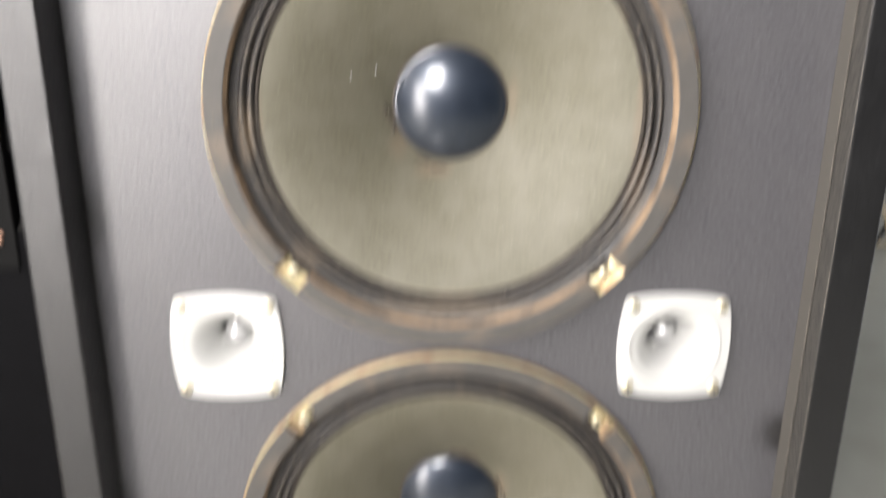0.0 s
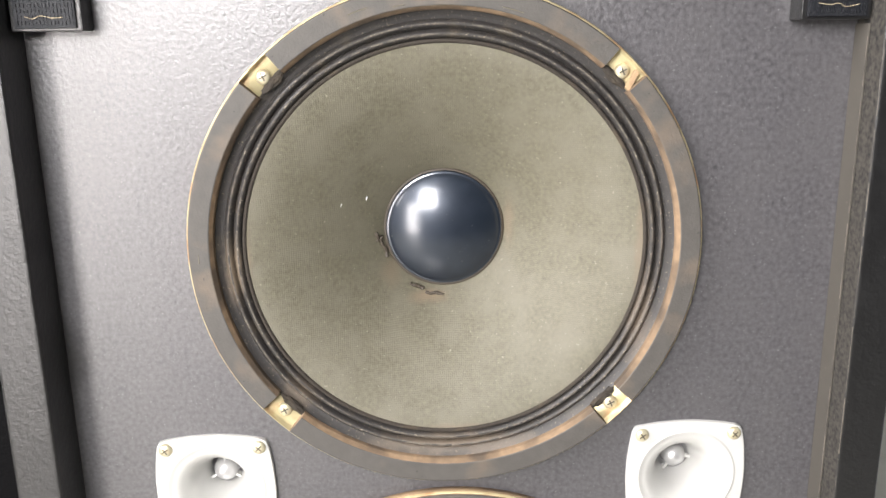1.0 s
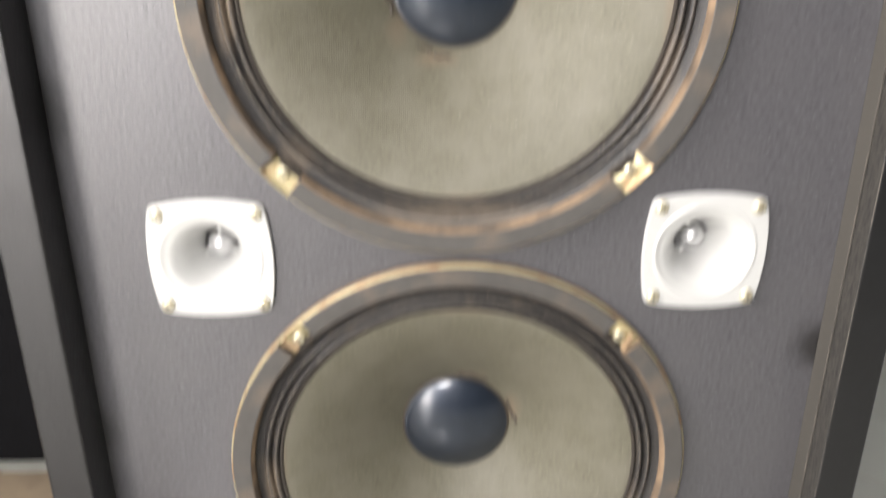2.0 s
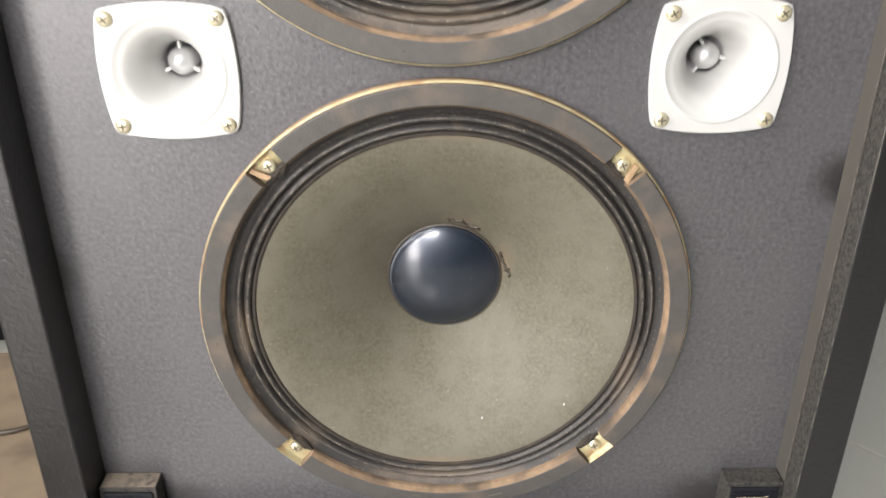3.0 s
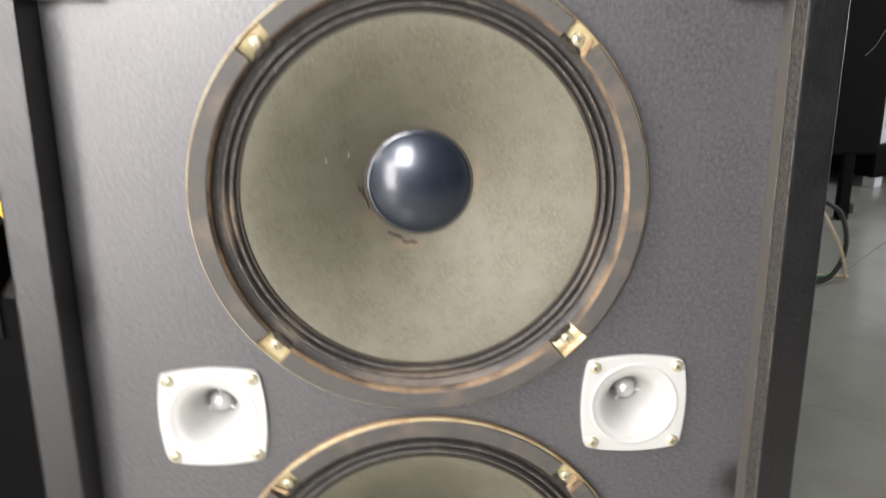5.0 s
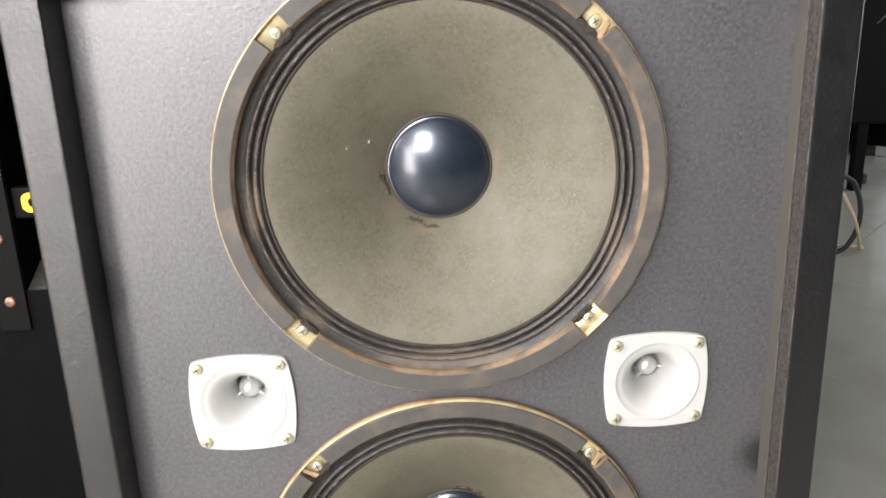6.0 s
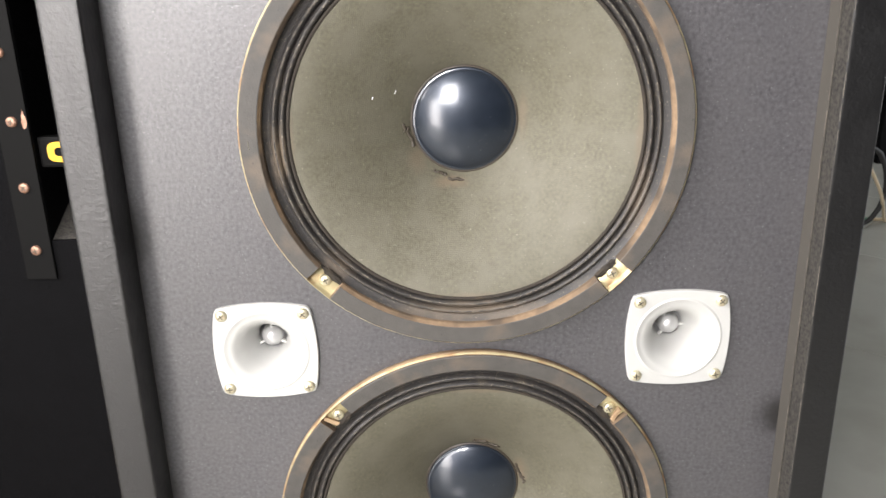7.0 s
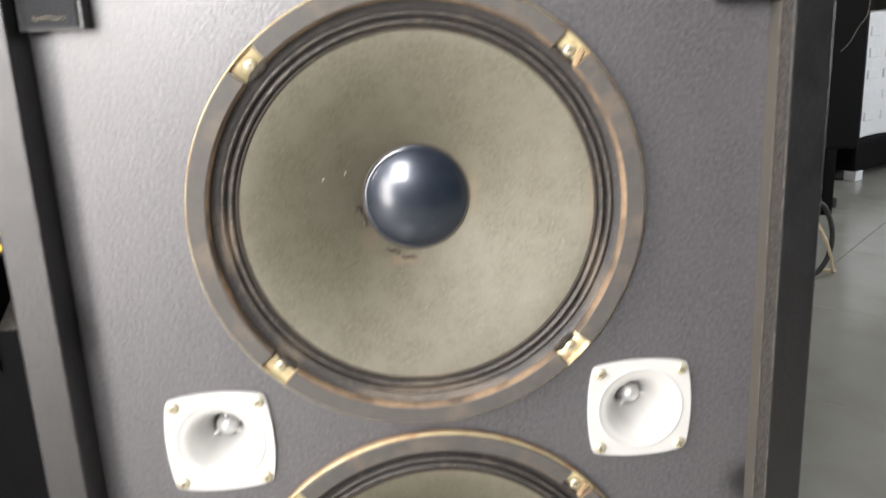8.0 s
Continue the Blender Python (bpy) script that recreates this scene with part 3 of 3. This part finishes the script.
# grille holders: small blocks with hook tape in the corners
def holder(x0, x1, z0, z1, mat):
    bm = box(x0, x1, -0.020, 0.0, z0, z1, 0.001)
    bm.normal_update()
    if z1 < 0.5:
        dusty_inside(bm, 2, 1)
    b = part("grille_block", bm, [mat, M_DUSTTOP if x0 < 0 else M_DUSTY], cabinet, "small dusty wooden block in the corner")
    xm, w = (x0 + x1) / 2, (x1 - x0) * 0.43
    tape = box(xm - w, xm + w, -0.0222, -0.0202, z0 + 0.002, z1 - 0.004, 0.0006)
    rnd = random.Random(int(1000 * z0) + int(1000 * x0))
    zz = z0 + 0.0045
    while zz < z1 - 0.007:
        xx = xm - w * 0.93
        while xx < xm + w * 0.9:
            dz, dy = rnd.uniform(-0.0004, 0.0004), rnd.uniform(0.0003, 0.0011)
            box(xx, xx + 0.0017, -0.0222 - dy, -0.0221, zz + dz, zz + 0.0024 + dz, bm=tape)
            xx += 0.0025
        zz += 0.0039
    part("hook_tape", tape, M_VELCRO, b, "black hook tape pad")
    za = z1 - 0.012 if z1 < 0.5 else z0 + 0.010
    fray = spline([(xm - rnd.uniform(0.010, 0.016) + 0.0052 * k, -0.0238, za + rnd.uniform(-0.0016, 0.0012)) for k in range(6)], 5)
    part("loose_thread", tube(fray, 0.00018, 5), M_CREAM, b, "pale loose thread", smooth=True)


for side in (-1, 1):
    x = sorted((side * 0.2480, side * 0.2970))
    holder(*x, Z0 + 0.001, 0.102, M_DUSTY)
    holder(*x, 0.822, Z1 - 0.001, M_BOX)

# ---- black cabinet beside it, with a recess and a badge ----
NY = 0.33
other = tagged(new("black_speaker_cabinet"), "worn black speaker cabinet with recessed port and yellow badge", "loudspeaker")
NX1 = -0.39
rx0, rx1, rz0, rz1 = -0.5305, -0.42, 0.462, 0.772


def recessed_body():
    """A box with a port sunk into its front; the port's lower face slopes out."""
    bm = bmesh.new()
    xs, zs = (-1.02, rx0, rx1, NX1), (0.03, rz0, rz1, 1.08)
    v = [[bm.verts.new((x, NY, z)) for z in zs] for x in xs]
    for i in range(3):
        for j in range(3):
            if (i, j) != (1, 1):
                bm.faces.new((v[i][j], v[i + 1][j], v[i + 1][j + 1], v[i][j + 1]))
    hole = [v[1][1], v[2][1], v[2][2], v[1][2]]
    deep = [bm.verts.new((q.co.x, NY + 0.10, q.co.z + (0.05 if k < 2 else 0))) for k, q in enumerate(hole)]
    for k in range(4):
        bm.faces.new((hole[k], hole[(k + 1) % 4], deep[(k + 1) % 4], deep[k]))
    bm.faces.new(deep)
    rim = [v[i][0] for i in range(4)] + [v[3][j] for j in (1, 2, 3)] + [v[i][3] for i in (2, 1, 0)] + [v[0][j] for j in (2, 1)]
    back = [bm.verts.new((q.co.x, NY + 0.5, q.co.z)) for q in rim]
    for k in range(len(rim)):
        bm.faces.new((rim[k], rim[(k + 1) % len(rim)], back[(k + 1) % len(rim)], back[k]))
    bm.faces.new(back)
    return bm


part("body", recessed_body(), M_NEIGHBOUR, other, "black textured cabinet body")
part("strip", box(-0.570, rx0 - 0.0005, NY - 0.005, NY - 0.0002, 0.411, 0.896, 0.001), M_STRIP, other, "black metal strip beside the port")
for k in range(6):
    part("screw", screw_mesh(0.0068, 0.004), [M_COPPER, M_RECESS], other, "rusty cross-head screw", at=Matrix.Translation((-0.5505, NY - 0.005, 0.8715 - 0.084 * k)) @ Matrix.Rotation(0.5 * k, 4, "Y"))
rust = bmesh.new()
bmesh.ops.create_icosphere(rust, subdivisions=3, radius=1)
for q in rust.verts:
    low = 0.5 - 0.5 * q.co.z
    q.co = Vector((q.co.x * (0.0010 + 0.0034 * low), q.co.y * 0.0005, q.co.z * 0.011)) * (1 + 0.4 * noise.noise(q.co * 2.3))
part("rust_patch", rust, M_COPPER, other, "rust stain by a screw", at=Matrix.Translation((-0.5355, NY - 0.0052, 0.622)))
part("port_bar", box(rx0 + 0.0005, rx1 - 0.0005, NY + 0.006, NY + 0.022, 0.558, 0.598, 0.004), M_STRIP, other, "black bar across the port")
badge = bmesh.new()
bands = []
for k in range(29):
    a = radians(38 + 284 * k / 28)
    c, q = math.cos(a), math.sin(a)
    r = (abs(c) ** 3.2 + abs(q) ** 3.2) ** (-1 / 3.2)
    bands.append([badge.verts.new((-0.5005 + w * r * c, y, 0.5785 + h * r * q)) for w, h, y in ((0.0175, 0.0128, NY + 0.0058), (0.0175, 0.0128, NY + 0.0042), (0.0090, 0.0058, NY + 0.0042), (0.0090, 0.0058, NY + 0.0058))])
for p, q in zip(bands, bands[1:]):
    for i in range(4):
        badge.faces.new((p[i], p[(i + 1) % 4], q[(i + 1) % 4], q[i]))
badge.faces.new(bands[0]), badge.faces.new(bands[-1])
part("badge", badge, M_YELLOW, other, "yellow painted badge shape")
part("dust_patch", box(-0.5295, rx1 - 0.002, NY + 0.003, NY + 0.085, 0.0, 0.0006), M_DUSTY, other, "brown dust on the sloping port floor", at=Matrix.Translation((0, 0, 0.4622)) @ Matrix.Translation((0, NY, 0)) @ Matrix.Rotation(math.atan2(0.05, 0.10), 4, "X") @ Matrix.Translation((0, -NY, 0)))
for fx in (-0.98, -0.45):
    part("foot", box(fx - 0.02, fx + 0.02, NY + 0.05, NY + 0.45, 0.0, 0.0298), M_RUBBER, other)

# sheet added to turn the floor between the cabinets dusty brown
sheet = box(-1.3, -0.36, -0.35, 0.34, 0.0006, 0.005, 0.001)
tagged(link("brown_sheet", sheet, M_DIRT), "dusty brown sheet added over the tiles where the floor is brown", "cardboard")
twig = spline([(-0.56, 0.10, 0.008), (-0.52, 0.16, 0.010), (-0.47, 0.18, 0.008), (-0.43, 0.22, 0.0085)], 6)
tagged(link("twig", tube(twig, 0.003, 6), M_GLUE, smooth=True), "thin dark brown twig on the brown sheet", "twig")

# ---- stored equipment far behind ----
stand = tagged(new("black_stand"), "tall black equipment cabinet on a thin leg frame", "stand")
part("body", box(1.00, 1.785, 2.42, 2.86, 0.26, 1.45, 0.012), M_BLACK, stand)
for lx, ly in ((1.655, 2.425), (1.04, 2.425), (1.655, 2.81), (1.04, 2.81)):
    leg = part("leg", box(lx, lx + 0.042, ly, ly + 0.04, 0.0, 0.26, 0.004), M_BLACK, stand)
    part("knob", box(lx + 0.0425, lx + 0.062, ly + 0.005, ly + 0.035, 0.025, 0.065, 0.006), M_RUBBER, leg, "black plastic knob")

# case and foam stand askew
ASKEW = Matrix.Translation((2.10, 2.99, 0)) @ Matrix.Rotation(radians(30), 4, "Z")
case = tagged(new("black_case"), "low black equipment case on pale blocks", "case")
part("body", box(0.0, 0.80, 0.0, 0.52, 0.046, 0.196, 0.02), M_BLACK, case, at=ASKEW)
for fx in (0.022, 0.70):
    for fy in (0.006, 0.44):
        part("foot", box(fx, fx + 0.058, fy, fy + 0.06, 0.0, 0.0458, 0.004), M_FOAM, case, "pale foam block", at=ASKEW)


def foam_mesh():
    """A moulded packing block with a ribbed recess and crumbled edges."""
    bm = box(0.012, 0.64, 0.02, 0.40, 0.197, 0.755, 0.012)
    bmesh.ops.subdivide_edges(bm, edges=bm.edges, cuts=7, use_grid_fill=True)
    for q in bm.verts:
        q.co += 0.009 * noise.noise_vector(q.co * 22) + 0.004 * noise.noise_vector(q.co * 70)
        q.co.z = max(q.co.z, 0.197)
    for row in range(5):
        for k in range(4):
            box(0.07 + 0.13 * k, 0.15 + 0.13 * k, 0.0135, 0.03, 0.27 + 0.095 * row, 0.315 + 0.095 * row, 0.008, bm=bm)
    bm.transform(ASKEW)
    return bm


tagged(link("foam_block", foam_mesh(), M_FOAM), "white moulded foam packing block on the black case", "packaging")

# cables on the floor behind the cabinet
black_cable = spline([(0.978, 1.623, 0.304), (1.113, 1.642, 0.304), (1.227, 1.652, 0.244), (1.255, 1.652, 0.216), (1.275, 1.652, 0.161), (1.277, 1.652, 0.106), (1.260, 1.652, 0.053), (1.218, 1.652, 0.016), (1.074, 1.623, 0.011), (0.863, 1.508, 0.011)], 10)
tagged(link("black_cable", tube(black_cable, 0.0075, 10), M_RUBBER, smooth=True), "black rubber cable looping down to the tiles", "cable")
cream_cable = spline([(1.107, 1.635, 0.340), (1.164, 1.635, 0.270), (1.221, 1.632, 0.181), (1.258, 1.632, 0.109), (1.307, 1.687, 0.020), (1.331, 1.726, 0.006), (1.270, 1.733, 0.006), (1.145, 1.735, 0.006), (0.954, 1.687, 0.006)], 10)
tagged(link("cream_cable", tube(cream_cable, 0.0050, 8), M_CREAM, smooth=True), "thin cream cable lying on the tiles", "cable")
green_wire = spline([(1.17, 1.70, 0.006), (1.21, 1.725, 0.007), (1.25, 1.72, 0.006), (1.28, 1.735, 0.006)], 6)
tagged(link("green_wire", tube(green_wire, 0.0055, 8), M_GREEN, smooth=True), "short dark green wire lying on the tiles", "cable")
wire = spline([(1.666, 2.395, 0.631), (1.696, 2.390, 0.666), (1.724, 2.390, 0.717), (1.754, 2.395, 0.754), (1.768, 2.407, 0.805), (1.770, 2.411, 0.885)], 8)
tagged(link("thin_wire", tube(wire, 0.0013, 6), M_DUSTTOP, smooth=True), "thin pale wire hanging on the black stand", "cable")

# ---- floor tiles, laid cornerwise to the cabinet ----
ANGLE, PITCH, JOINT = radians(-44), 0.60, 0.003
cut, sut = math.cos(ANGLE), math.sin(ANGLE)
tile_meshes = {}


def tile_mesh(w, d):
    key = (round(w, 3), round(d, 3))
    if key not in tile_meshes:
        bm = box(JOINT / 2, w - JOINT / 2, JOINT / 2, d - JOINT / 2, -0.0038, 0.0, 0.0008, segments=1)
        me = bpy.data.meshes.new("tile")
        bm.to_mesh(me)
        bm.free()
        me.materials.append(M_TILE)
        tile_meshes[key] = me
    return tile_meshes[key]


# rows run along u; row borders along v (the first row in front is a cut one)
V = [0.43 - PITCH * k for k in range(7, 0, -1)] + [0.43, 0.62] + [0.62 + PITCH * k for k in range(1, 14)]
for v0, v1 in zip(V, V[1:]):
    for i in range(-15, 13):
        u0 = -0.265 + PITCH * i
        place = Matrix.Translation((cut * u0 - sut * v0, sut * u0 + cut * v0, 0)) @ Matrix.Rotation(ANGLE, 4, "Z")
        corners = [place @ Vector((p, q, 0)) for p in (0, PITCH) for q in (0, v1 - v0)]
        if max(c.x for c in corners) < RX0 or min(c.x for c in corners) > RX1 or max(c.y for c in corners) < RY0 or min(c.y for c in corners) > RY1:
            continue
        me = tile_mesh(PITCH, v1 - v0)
        if not all(RX0 < c.x < RX1 and RY0 < c.y < RY1 for c in corners):
            bm = bmesh.new()
            bm.from_mesh(me)
            back = place.inverted()
            for point, outward in (((RX0 + 0.002, 0, 0), (-1, 0, 0)), ((RX1 - 0.002, 0, 0), (1, 0, 0)), ((0, RY0 + 0.002, 0), (0, -1, 0)), ((0, RY1 - 0.002, 0), (0, 1, 0))):
                got = bmesh.ops.bisect_plane(bm, geom=bm.verts[:] + bm.edges[:] + bm.faces[:], plane_co=back @ Vector(point), plane_no=back.to_3x3() @ Vector(outward), clear_outer=True)
                rim = [e for e in got["geom_cut"] if isinstance(e, bmesh.types.BMEdge)]
                if rim:
                    bmesh.ops.edgeloop_fill(bm, edges=rim)
            if not bm.faces:
                bm.free()
                continue
            me = bpy.data.meshes.new("tile")
            bm.to_mesh(me)
            bm.free()
            if not me.materials:
                me.materials.append(M_TILE)
        ob = new("tile", me)
        ob.parent = floor
        ob.matrix_basis = place
